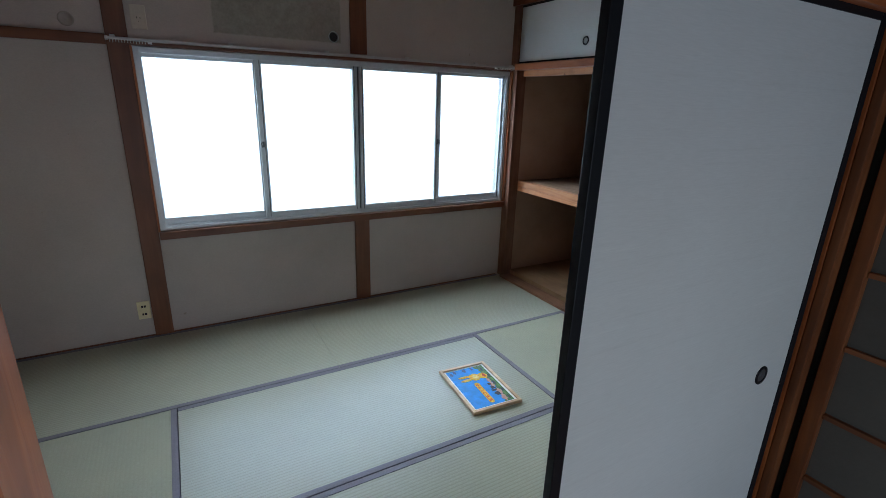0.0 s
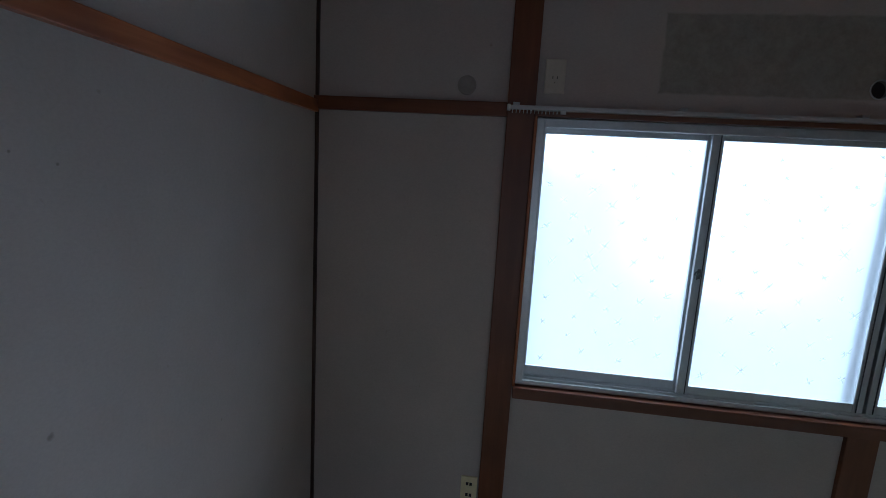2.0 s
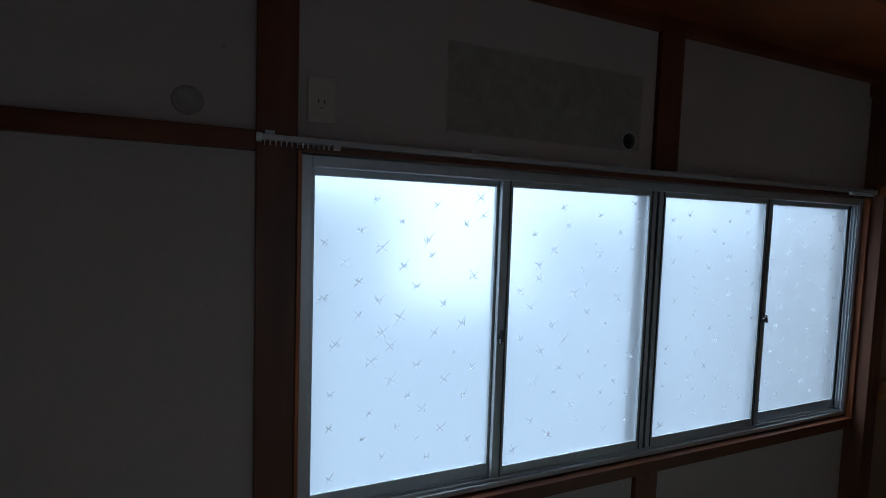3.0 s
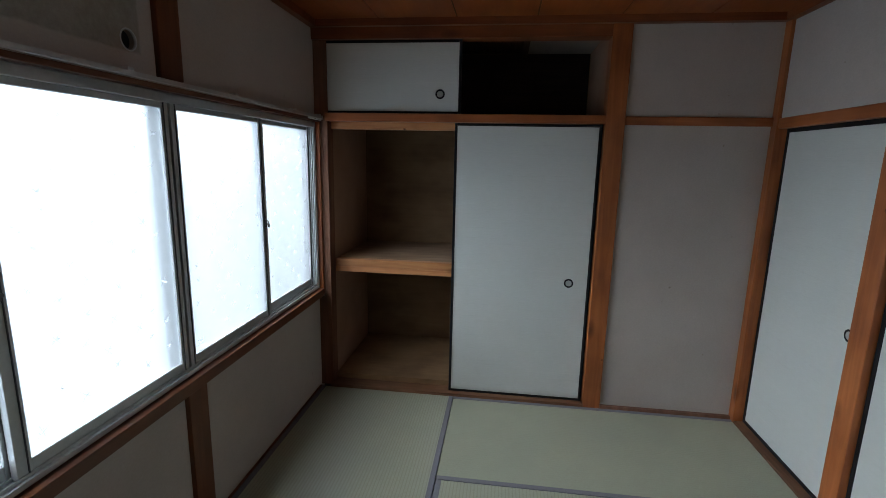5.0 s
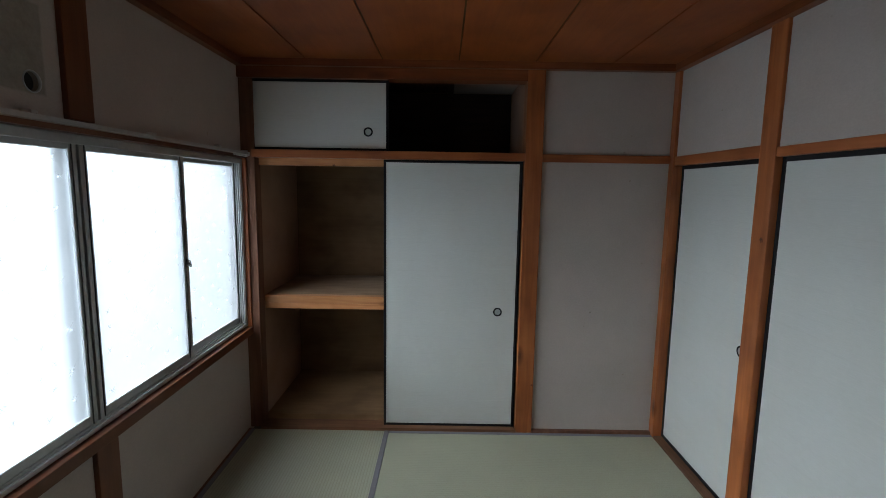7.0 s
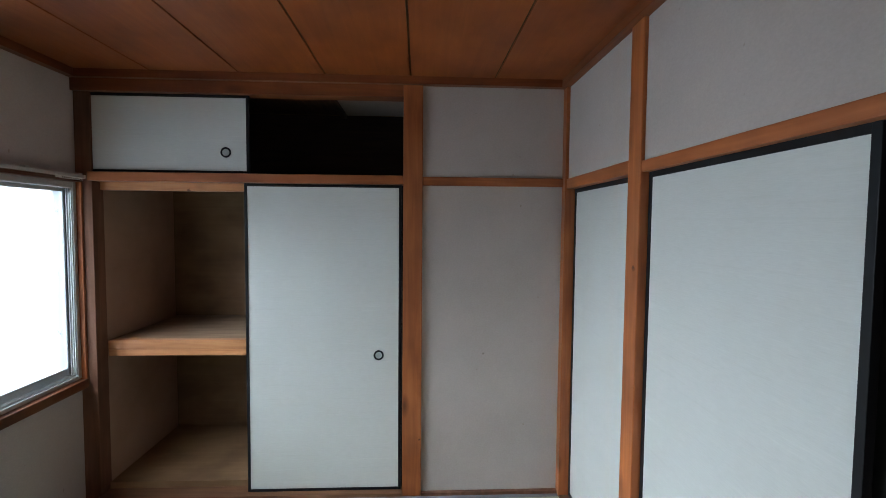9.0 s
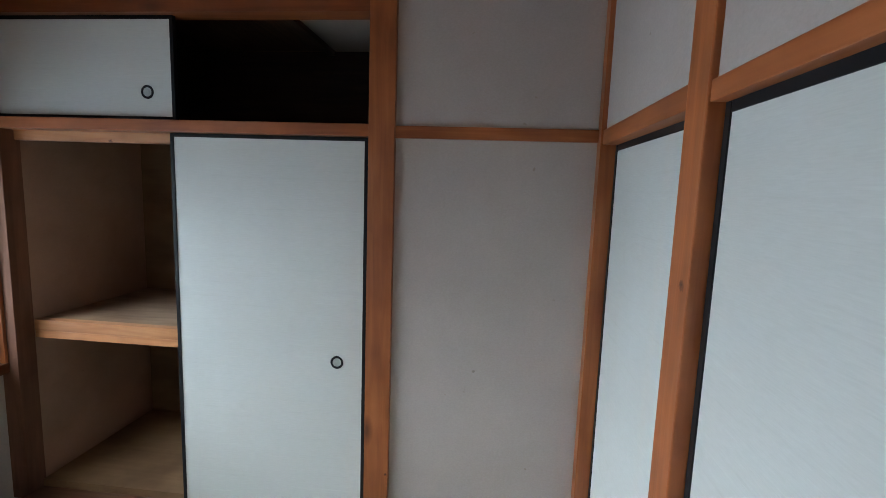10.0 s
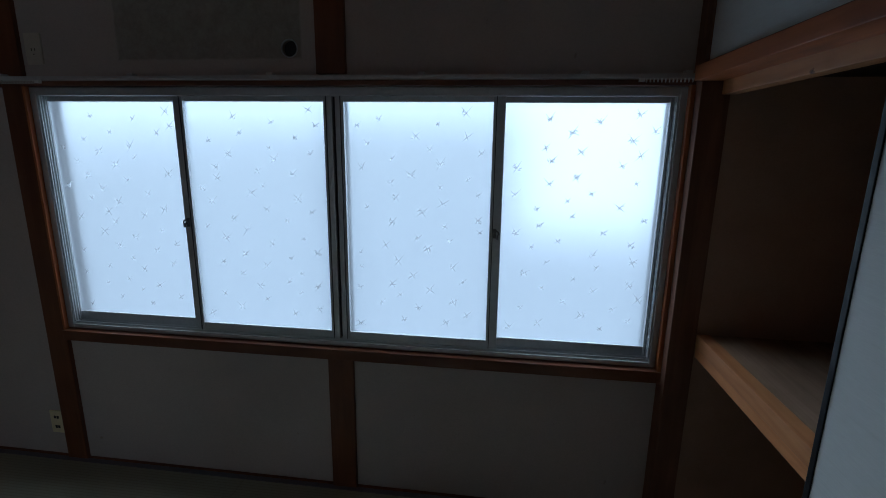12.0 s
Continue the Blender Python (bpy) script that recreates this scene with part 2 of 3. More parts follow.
def tatami_material(name, across, groove_shade, gloss):
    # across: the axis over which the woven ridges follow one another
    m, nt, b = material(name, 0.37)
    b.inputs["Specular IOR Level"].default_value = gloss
    # reeds run across the mat: gloss spreads along its length
    b.inputs["Anisotropic"].default_value = 0.88
    tang = nt.nodes.new("ShaderNodeCombineXYZ")
    tang.inputs[1 - across].default_value = 1.0
    nt.links.new(tang.outputs[0], b.inputs["Tangent"])
    tc = nt.nodes.new("ShaderNodeTexCoord")
    sep = nt.nodes.new("ShaderNodeSeparateXYZ")
    nt.links.new(tc.outputs["Object"], sep.inputs[0])
    ridge = math_node(nt, "SINE", math_node(nt, "MULTIPLY", sep.outputs[across], 2 * math.pi / 0.0165))
    s = [900.0, 900.0, 900.0]
    s[across] = 60.0
    reed = noise_tex(nt, coords(nt, s), 1.0, 3, 0.6)
    big = noise_tex(nt, coords(nt, (1, 1, 1)), 2.2, 5, 0.6)
    col = ramp(nt, reed, [(0.3, (0.328, 0.332, 0.245)), (0.7, (0.438, 0.442, 0.337))])
    col = mix_rgb(nt, 0.75, col, ramp(nt, big, [(0.3, (0.84, 0.86, 0.86)), (0.7, (1.0, 1.0, 0.96))]), "MULTIPLY")
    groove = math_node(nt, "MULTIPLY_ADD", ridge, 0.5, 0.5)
    # shade between the ridges is painted into the colour
    col = mix_rgb(nt, groove_shade, col, ramp(nt, groove, [(0.02, (0.62, 0.62, 0.58)), (0.3, (1, 1, 1))]), "MULTIPLY")
    nt.links.new(col, b.inputs["Base Color"])
    h = math_node(nt, "MULTIPLY_ADD", reed, 0.5, groove)
    bump(nt, b, h, 0.2, 0.001)
    return m


# weaker groove shade on the long-y mats imitates how light falls on them
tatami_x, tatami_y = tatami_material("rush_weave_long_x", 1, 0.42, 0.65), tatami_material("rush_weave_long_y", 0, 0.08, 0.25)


def frosted_material():
    m = bpy.data.materials.new("frosted_glass")
    m.use_nodes = True
    nt = m.node_tree
    out = nt.nodes["Material Output"]
    nt.nodes.remove(nt.nodes["Principled BSDF"])
    tr = nt.nodes.new("ShaderNodeBsdfTranslucent")
    tr.inputs[0].default_value = (0.57, 0.615, 0.635, 1)
    rf = nt.nodes.new("ShaderNodeBsdfRefraction")
    rf.inputs[0].default_value = (0.66, 0.715, 0.745, 1)
    rf.inputs["Roughness"].default_value, rf.inputs["IOR"].default_value = 0.44, 1.3
    body = nt.nodes.new("ShaderNodeMixShader")
    body.inputs[0].default_value = 0.86
    nt.links.new(tr.outputs[0], body.inputs[1])
    nt.links.new(rf.outputs[0], body.inputs[2])
    gl = nt.nodes.new("ShaderNodeBsdfGlossy")
    gl.inputs["Roughness"].default_value = 0.35
    gl.inputs[0].default_value = (0.9, 0.9, 0.9, 1)
    fr = nt.nodes.new("ShaderNodeFresnel")
    fr.inputs[0].default_value = 1.45
    mx = nt.nodes.new("ShaderNodeMixShader")
    nt.links.new(fr.outputs[0], mx.inputs[0])
    nt.links.new(body.outputs[0], mx.inputs[1])
    nt.links.new(gl.outputs[0], mx.inputs[2])
    nt.links.new(mx.outputs[0], out.inputs[0])
    n = noise_tex(nt, coords(nt, (1, 1, 1)), 700, 2, 0.6)
    bp = nt.nodes.new("ShaderNodeBump")
    bp.inputs["Strength"].default_value, bp.inputs["Distance"].default_value = 0.3, 0.001
    nt.links.new(n, bp.inputs["Height"])
    for s in (tr, gl):
        nt.links.new(bp.outputs[0], s.inputs["Normal"])
    return m


frosted = frosted_material()


def facet_material(name, colour, clear):
    # polished cuts: clear ones bend daylight, dark ones paint in the cut's shaded edge
    m = bpy.data.materials.new(name)
    m.use_nodes = True
    nt = m.node_tree
    nt.nodes.remove(nt.nodes["Principled BSDF"])
    tr = nt.nodes.new("ShaderNodeBsdfTranslucent")
    tr.inputs[0].default_value = (*colour, 1)
    rf = nt.nodes.new("ShaderNodeBsdfRefraction")
    rf.inputs[0].default_value = (*colour, 1)
    rf.inputs["Roughness"].default_value, rf.inputs["IOR"].default_value = 0.22, 1.5
    mx = nt.nodes.new("ShaderNodeMixShader")
    mx.inputs[0].default_value = clear
    nt.links.new(tr.outputs[0], mx.inputs[1])
    nt.links.new(rf.outputs[0], mx.inputs[2])
    nt.links.new(mx.outputs[0], nt.nodes["Material Output"].inputs[0])
    return m


cut_clear = facet_material("cut_glass_clear", (0.80, 0.82, 0.83), 0.8)
cut_shade = facet_material("cut_glass_shade", (0.45, 0.475, 0.49), 0.5)


# ---------------------------------------------------------------- building helpers
def box(bm, x0, x1, y0, y1, z0, z1, bevel=0.0):
    made = bmesh.ops.create_cube(bm, size=1.0)["verts"]
    for v in made:
        v.co = Vector((x0 + (v.co.x + 0.5) * (x1 - x0), y0 + (v.co.y + 0.5) * (y1 - y0), z0 + (v.co.z + 0.5) * (z1 - z0)))
    if bevel:
        edges = list({e for v in made for e in v.link_edges})
        bmesh.ops.bevel(bm, geom=edges, offset=bevel, segments=2, profile=0.6, affect="EDGES")
    return bm


def rod(bm, a, b, r, sides=12):
    a, b = Vector(a), Vector(b)
    m = Matrix.Translation((a + b) / 2) @ (b - a).to_track_quat("Z", "Y").to_matrix().to_4x4()
    bmesh.ops.create_cone(bm, cap_ends=True, segments=sides, radius1=r, radius2=r, depth=(b - a).length, matrix=m)
    return bm


def lathe(bm, profile, m, sides=28, cap=True):
    rings = []
    for r, h in profile:
        rings.append([bm.verts.new(m @ Vector((r * math.cos(2 * math.pi * i / sides), r * math.sin(2 * math.pi * i / sides), h))) for i in range(sides)])
    for p, q in zip(rings, rings[1:]):
        for i in range(sides):
            j = (i + 1) % sides
            bm.faces.new((p[i], p[j], q[j], q[i]))
    if cap:
        bm.faces.new(rings[-1])
    return bm


def mesh_object(name, bm, mat, smooth=False):
    me = bpy.data.meshes.new(name)
    bmesh.ops.recalc_face_normals(bm, faces=bm.faces)
    bm.to_mesh(me)
    bm.free()
    me.materials.append(mat)
    if smooth:
        for p in me.polygons:
            p.use_smooth = True
    return new(name, me)


def part(name, bm, mat, parent, label="", smooth=False):
    ob = mesh_object(name, bm, mat, smooth)
    ob.parent = parent
    if label:
        ob["label"] = label
    return ob


def bx(*a, bevel=0.0):
    return box(bmesh.new(), *a, bevel=bevel)


def thing(name, label, category, at=(0, 0, 0), group="", kind=""):
    ob = new(name)
    ob.empty_display_size = 0.05
    ob.location = at
    return tagged(ob, label, category, group, kind)


def structure(name, bm, mat, label):
    return tagged(mesh_object(name, bm, mat), label, "", "", "structure")


# ---------------------------------------------------------------- plan, in metres
WX, EX, NY, SY = -0.716, 2.77, 3.435, 0.775       # plaster faces
PX, PY, PS, PW = 2.745, 3.415, 0.79, -0.689       # faces of the posts
CEIL = 2.34
BACK = 3.62                                       # back of the closet
Z_RAIL0, Z_RAIL1 = 1.752, 1.804

# floor
floor = structure("floor", bx(-0.9, 3.8, 0.62, 3.6, -0.12, -0.03), base_mat, "wooden subfloor under six tatami mats")
structure("floor_hall", bx(-0.9, 3.8, -1.6, 0.617, -0.12, 0.0), hall_floor_mat, "brown wooden board floor of the hall")


def tatami(x0, x1, y0, y1, along_x):
    w, g = 0.030, 0.003
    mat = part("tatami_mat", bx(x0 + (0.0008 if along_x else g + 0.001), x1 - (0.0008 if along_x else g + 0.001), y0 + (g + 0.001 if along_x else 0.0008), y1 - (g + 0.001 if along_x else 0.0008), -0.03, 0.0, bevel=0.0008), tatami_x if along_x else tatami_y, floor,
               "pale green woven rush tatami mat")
    for k in (0, 1):
        if along_x:
            yy = (y0 + g, y0 + w) if k == 0 else (y1 - w, y1 - g)
            part("cloth_border", bx(x0 + 0.001, x1 - 0.001, *yy, -0.028, 0.0022, bevel=0.001), heri_mat, mat, "grey violet cloth border")
        else:
            xx = (x0 + g, x0 + w) if k == 0 else (x1 - w, x1 - g)
            part("cloth_border", bx(*xx, y0 + 0.001, y1 - 0.001, -0.028, 0.0022, bevel=0.001), heri_mat, mat, "grey violet cloth border")


Y1, Y2, X1, X2 = 2.515, 1.655, 0.146, 1.910
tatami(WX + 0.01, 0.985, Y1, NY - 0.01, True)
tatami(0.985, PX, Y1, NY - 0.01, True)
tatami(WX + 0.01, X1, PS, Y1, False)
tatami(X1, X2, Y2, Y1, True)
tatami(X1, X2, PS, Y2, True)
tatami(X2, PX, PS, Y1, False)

# ceiling: boards with open joints under a dark batten board
cb = bmesh.new()
joints = [0.60, 0.733, 1.188, 1.645, 2.100, 2.553, 3.010, 3.60]
for a, b in zip(joints, joints[1:]):
    box(cb, -0.80, 2.80, a + 0.0045, b - 0.0045, CEIL, CEIL + 0.008, bevel=0.0015)
tagged(mesh_object("ceiling", cb, ceil_wood), "orange brown boarded wooden ceiling with dark joints", "", "", "structure")
structure("ceiling_deck", bx(-0.9, 3.8, -1.6, 3.6, CEIL + 0.30, CEIL + 0.40), dark_wood, "dark roof deck closing the place above")
structure("ceiling_backing", bx(-0.82, 2.82, 0.58, 3.6, CEIL + 0.012, CEIL + 0.03), dark_wood, "dark boards above the ceiling joints")
structure("ceiling_hall", bx(-0.9, 3.8, -1.6, 0.64, CEIL + 0.02, CEIL + 0.06), ceil_wood, "plain wooden ceiling of the hall")

# north wall with the window opening and the pipe hole
WX0, WX1, WZ0, WZ1 = 0.155, 2.772, 0.690, 1.757
HX, HZ, HR = 1.302, 1.895, 0.030
wb = bmesh.new()
T = 3.56
box(wb, -0.85, WX0, NY, T, -0.1, 2.64)
box(wb, WX1, 3.8, NY, T, -0.1, 2.64)
box(wb, WX0, WX1, NY, T, -0.1, WZ0)
box(wb, WX0, HX - 0.05, NY, T, WZ1, 2.64)
box(wb, HX + 0.05, WX1, NY, T, WZ1, 2.64)
box(wb, HX - 0.05, HX + 0.05, NY, T, WZ1, HZ - 0.05)
box(wb, HX - 0.05, HX + 0.05, NY, T, HZ + 0.05, 2.64)
ring = []
for i in range(24):
    a = 2 * math.pi * i / 24
    c, s = math.cos(a), math.sin(a)
    k = 0.05 / max(abs(c), abs(s))
    ring.append([wb.verts.new((HX + HR * c, NY, HZ + HR * s)), wb.verts.new((HX + k * c, NY, HZ + k * s)), wb.verts.new((HX + HR * c, T, HZ + HR * s))])
for i in range(24):
    p, q = ring[i], ring[(i + 1) % 24]
    wb.faces.new((p[0], p[1], q[1], q[0]))
    wb.faces.new((p[0], q[0], q[2], p[2]))
wall_north = structure("wall_north", wb, wall_scar_mat, "grey beige papered wall with brown posts and a bare patch")
part("post", bx(0.042, 0.146, PY, NY + 0.03, 0.0, CEIL, bevel=0.003), shaded_z, wall_north)
part("post", bx(1.412, 1.526, PY, NY + 0.03, 1.80, CEIL, bevel=0.003), shaded_z, wall_north)
part("post", bx(1.410, 1.522, PY, NY + 0.03, 0.0, 0.637, bevel=0.003), shaded_z, wall_north)
part("rail", bx(WX - 0.01, 0.042, PY - 0.006, NY + 0.02, Z_RAIL0, Z_RAIL1, bevel=0.003), shaded_x, wall_north)
part("skirting_strip", bx(WX, PX, NY - 0.012, NY + 0.02, -0.02, 0.006), shaded_x, wall_north)
part("corner_strip", bx(WX - 0.01, WX + 0.012, NY - 0.012, NY + 0.02, 0.0, CEIL, bevel=0.002), near_black_z, wall_north)

# west wall
wall_west = structure("wall_west", bx(-0.85, WX, 0.62, NY, -0.1, 2.64), wall_mat, "grey beige papered wall with a brown post")
part("post", bx(WX - 0.03, PW, 2.024, 2.130, 0.0, CEIL, bevel=0.003), wood_z, wall_west)
part("rail", bx(WX - 0.02, WX + 0.018, 2.130, NY - 0.02, 1.740, 1.788, bevel=0.003), wood_y, wall_west)
part("rail", bx(WX - 0.02, WX + 0.018, SY, 2.024, 1.740, 1.788, bevel=0.003), wood_y, wall_west)
part("skirting_strip", bx(WX - 0.02, WX + 0.009, SY, NY - 0.02, -0.02, 0.007), wood_y, wall_west)

# east wall: papered bay, main post, closet front
wall_east = structure("wall_east", bx(EX, 2.87, 0.66, 1.60, -0.1, 2.64), wall_mat, "grey beige papered wall bay beside the closet")
part("post", bx(PX, PX + 0.11, 1.577, 1.684, 0.0, CEIL, bevel=0.004), wood_z, wall_east)
part("post", bx(2.712, 2.86, 0.70, 0.793, 0.0, CEIL, bevel=0.004), wood_z, wall_east)
part("post", bx(2.773, 2.866, 3.352, NY + 0.02, 0.0, CEIL, bevel=0.003), aged, wall_east)
part("rail", bx(PX + 0.006, EX + 0.02, 0.793, 1.577, 1.760, 1.808, bevel=0.003), wood_y, wall_east)
part("skirting_strip", bx(PX, EX + 0.02, 0.793, 1.577, -0.03, 0.018, bevel=0.002), aged, wall_east)
part("lintel", bx(PX + 0.004, PX + 0.105, 1.681, 3.36, 1.764, 1.812, bevel=0.003), wood_y, wall_east)
part("inner_beam", bx(2.838, 2.885, 1.681, 3.352, 1.720, 1.775, bevel=0.003), pale_y, wall_east)
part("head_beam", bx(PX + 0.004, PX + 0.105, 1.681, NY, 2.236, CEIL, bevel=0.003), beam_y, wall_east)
part("sill", bx(PX - 0.002, PX + 0.105, 1.681, 3.36, -0.03, 0.020, bevel=0.002), worn_y, wall_east)

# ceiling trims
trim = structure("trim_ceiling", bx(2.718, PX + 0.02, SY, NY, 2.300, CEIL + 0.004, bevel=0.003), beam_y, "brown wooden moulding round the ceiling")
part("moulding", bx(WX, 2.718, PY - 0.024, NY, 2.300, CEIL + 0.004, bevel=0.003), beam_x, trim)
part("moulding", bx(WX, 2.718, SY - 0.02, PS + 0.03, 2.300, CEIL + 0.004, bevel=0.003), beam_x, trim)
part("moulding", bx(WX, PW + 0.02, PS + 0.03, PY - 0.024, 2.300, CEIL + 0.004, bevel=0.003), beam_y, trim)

# south wall: door posts, upper papered band, rails
sb = bmesh.new()
box(sb, -0.85, 0.0, 0.66, SY, -0.1, 2.64)
box(sb, 0.0, 2.80, 0.66, SY, Z_RAIL1 - 0.022, 2.64)
wall_south = structure("wall_south", sb, wall_mat, "grey beige papered wall with sliding door openings")
part("post", bx(1.832, 1.936, 0.680, PS, 0.0, CEIL, bevel=0.004), wood_z, wall_south)
part("post_lip", bx(1.832, 1.870, 0.655, 0.6805, 0.0, CEIL, bevel=0.003), hall_shaded_z, wall_south)
# darker timber face paints in the shade of the groove
part("rebate", bx(1.871, 1.929, 0.674, 0.6795, 0.0, CEIL), shaded_z, wall_south)
part("post", bx(-0.010, 0.094, 0.655, PS, 0.0, CEIL, bevel=0.004), wood_z, wall_south)
part("lintel", bx(1.936, 2.712, 0.655, PS - 0.004, 1.748, 1.802, bevel=0.003), wood_x, wall_south)
part("lintel", bx(0.094, 1.832, 0.655, PS - 0.004, 1.745, 1.786, bevel=0.003), wood_x, wall_south)
part("sill", bx(1.936, 2.712, 0.655, PS - 0.001, -0.03, 0.012, bevel=0.002), worn_x, wall_south)
part("sill", bx(0.094, 1.832, 0.655, PS - 0.001, -0.03, 0.004, bevel=0.002), worn_x, wall_south)

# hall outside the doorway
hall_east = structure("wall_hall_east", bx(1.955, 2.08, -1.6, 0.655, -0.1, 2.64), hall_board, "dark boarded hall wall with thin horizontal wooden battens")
part("post", bx(1.930, 2.06, 0.612, 0.654, 0.0, CEIL, bevel=0.003), hall_shaded_z, hall_east)
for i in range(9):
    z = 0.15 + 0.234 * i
    part("batten", bx(1.940, 1.957, -1.6, 0.611, z - 0.008, z + 0.008, bevel=0.002), hall_shaded_y, hall_east)
structure("wall_hall_west", bx(-0.85, -0.72, -1.6, 0.66, -0.1, 2.64), hall_mat, "plain grey hall wall")
# unseen wall; the opening is added to hold the hall lamp
hb = bmesh.new()
box(hb, -0.85, 0.15, -1.5, -1.38, -0.1, 2.64)
box(hb, 1.65, 2.08, -1.5, -1.38, -0.1, 2.64)
box(hb, 0.15, 1.65, -1.5, -1.38, -0.1, 0.33)
box(hb, 0.15, 1.65, -1.5, -1.38, 1.47, 2.64)
structure("wall_hall_south", hb, hall_mat, "plain grey unseen hall wall with an opening added for light")
structure("wall_closet_end", bx(2.08, 3.8, 0.45, 0.655, -0.1, 2.64), hall_mat, "plain wall behind the narrow sliding door")

# ---------------------------------------------------------------- window
window = thing("window_1", "four-sash aluminium sliding window with frosted patterned glass", "window", (1.465, 3.45, WZ0), kind="structure")
inv = Matrix.Translation((-1.465, -3.45, -WZ0))


def wpart(name, bm, mat, parent, label="", smooth=False):
    bm.transform(inv)
    return part(name, bm, mat, parent, label, smooth)


fy0, fy1 = 3.424, 3.52
wpart("frame_side", bx(0.158, 0.186, fy0, fy1, WZ0 + 0.005, WZ1 - 0.004, bevel=0.002), alu, window)
wpart("frame_side", bx(2.734, 2.757, fy0, fy1, WZ0 + 0.005, WZ1 - 0.004, bevel=0.002), alu, window)
wpart("frame_head", bx(0.186, 2.734, fy0 + 0.001, fy1, 1.722, WZ1 - 0.004, bevel=0.002), alu, window)
wpart("frame_sill", bx(0.186, 2.734, fy0 + 0.001, fy1, WZ0 + 0.005, 0.712, bevel=0.002), alu, window)
for y in (3.438, 3.462, 3.486):
    wpart("track", bx(0.186, 2.734, y - 0.0015, y + 0.0015, 0.712, 0.722), alu, window)
for x0, x1 in ((0.186, 0.194), (2.726, 2.734)):
    for y in (3.431, 3.442, 3.455):
        wpart("rib", bx(x0, x1, y - 0.0015, y + 0.0015, 0.722, 1.722), alu, window)
wpart("wooden_sill", bx(0.150, 2.773, 3.396, 3.44, 0.640, 0.688, bevel=0.003), shaded_x, window)
wpart("wooden_jamb", bx(0.146, 0.157, 3.405, 3.44, 0.688, 1.757, bevel=0.002), wood_z, window)
wpart("wooden_jamb", bx(2.758, 2.773, 3.400, 3.44, 0.688, 1.757, bevel=0.002), wood_z, window)
wpart("wooden_head", bx(0.146, 2.773, 3.405, 3.44, 1.757, 1.775, bevel=0.002), shaded_x, window)


def sash(gx0, gx1, left, right, y, gz0, gz1, zb, fin):
    """A sliding sash: glass opening gx0..gx1, stiles reaching left and right."""
    d = 0.010
    s = wpart("sash", bx(left, gx0, y - d, y + d, zb, 1.728, bevel=0.002), alu, window)
    wpart("stile", bx(gx1, right, y - d, y + d, zb, 1.728, bevel=0.002), alu, s)
    wpart("top_rail", bx(gx0, gx1, y - d + 0.001, y + d, gz1, 1.728, bevel=0.002), alu, s)
    wpart("bottom_rail", bx(gx0, gx1, y - d + 0.001, y + d, zb, gz0, bevel=0.002), alu, s)
    pane = wpart("pane", bx(gx0 - 0.004, gx1 + 0.004, y - 0.002, y + 0.002, gz0 - 0.004, gz1 + 0.004), frosted, s, "frosted glass with star pattern")
    pane.visible_shadow = False
    rnd = random.Random(int(gx0 * 1000))
    clear, shade_cuts = bmesh.new(), bmesh.new()
    n = 46
    for i in range(n):
        cx = gx0 + 0.03 + (gx1 - gx0 - 0.06) * ((i * 0.618 + rnd.random() * 0.16) % 1.0)
        cz = gz0 + 0.03 + (gz1 - gz0 - 0.06) * (i + rnd.random()) / n
        r = rnd.uniform(0.018, 0.040)
        spin = rnd.uniform(0.55, 1.0)
        # two long crossing cuts, then short splinters near the middle
        cuts = [(spin, r * rnd.uniform(0.3, 1.0), r, 0.0), (spin + rnd.uniform(1.2, 1.8), r * rnd.uniform(0.2, 0.9), r * rnd.uniform(0.5, 1.0), 0.0)]
        for k in range(rnd.choice((2, 4, 6))):
            cuts.append((rnd.uniform(0, 3.14), r * rnd.uniform(0.15, 0.4), r * rnd.uniform(0.15, 0.45), r * rnd.uniform(-0.35, 0.35)))
        for ang, r0, r1, sh in cuts:
            dx, dz = math.cos(ang), math.sin(ang)
            ox, oz = cx + sh, cz + sh * rnd.uniform(-1, 1)
            w = rnd.uniform(0.0009, 0.0017)
            for bm_, off in ((shade_cuts, -0.75 * w), (clear, 0.75 * w)):
                p = [(-r0, 0), (0, -w), (r1, 0), (0, w)]
                vs = [bm_.verts.new((ox + u * dx - (v + off) * dz, y - 0.0026, oz + u * dz + (v + off) * dx)) for u, v in p]
                top = bm_.verts.new((ox - off * dz, y - 0.0034, oz + off * dx))
                for q in range(4):
                    bm_.faces.new((vs[q], vs[(q + 1) % 4], top))
    for bm_, mt in ((clear, cut_clear), (shade_cuts, cut_shade)):
        st = wpart("star_pattern", bm_, mt, s)
        st.visible_shadow = False
    # the deep outer edge of the frame behind the glass
    fx = (gx0 - 0.010, gx0 - 0.0045) if fin < 0 else (gx1 + 0.0045, gx1 + 0.010)
    wpart("outer_fin", bx(*fx, y + d, y + d + 0.050, zb + 0.003, 1.722), alu_dark, s)
    for gx in (gx0 - 0.012, gx1 + 0.012):
        wpart("bead", bx(gx - 0.0015, gx + 0.0015, y - d - 0.003, y - d + 0.002, zb + 0.004, 1.722), alu_dark, s)
    return s


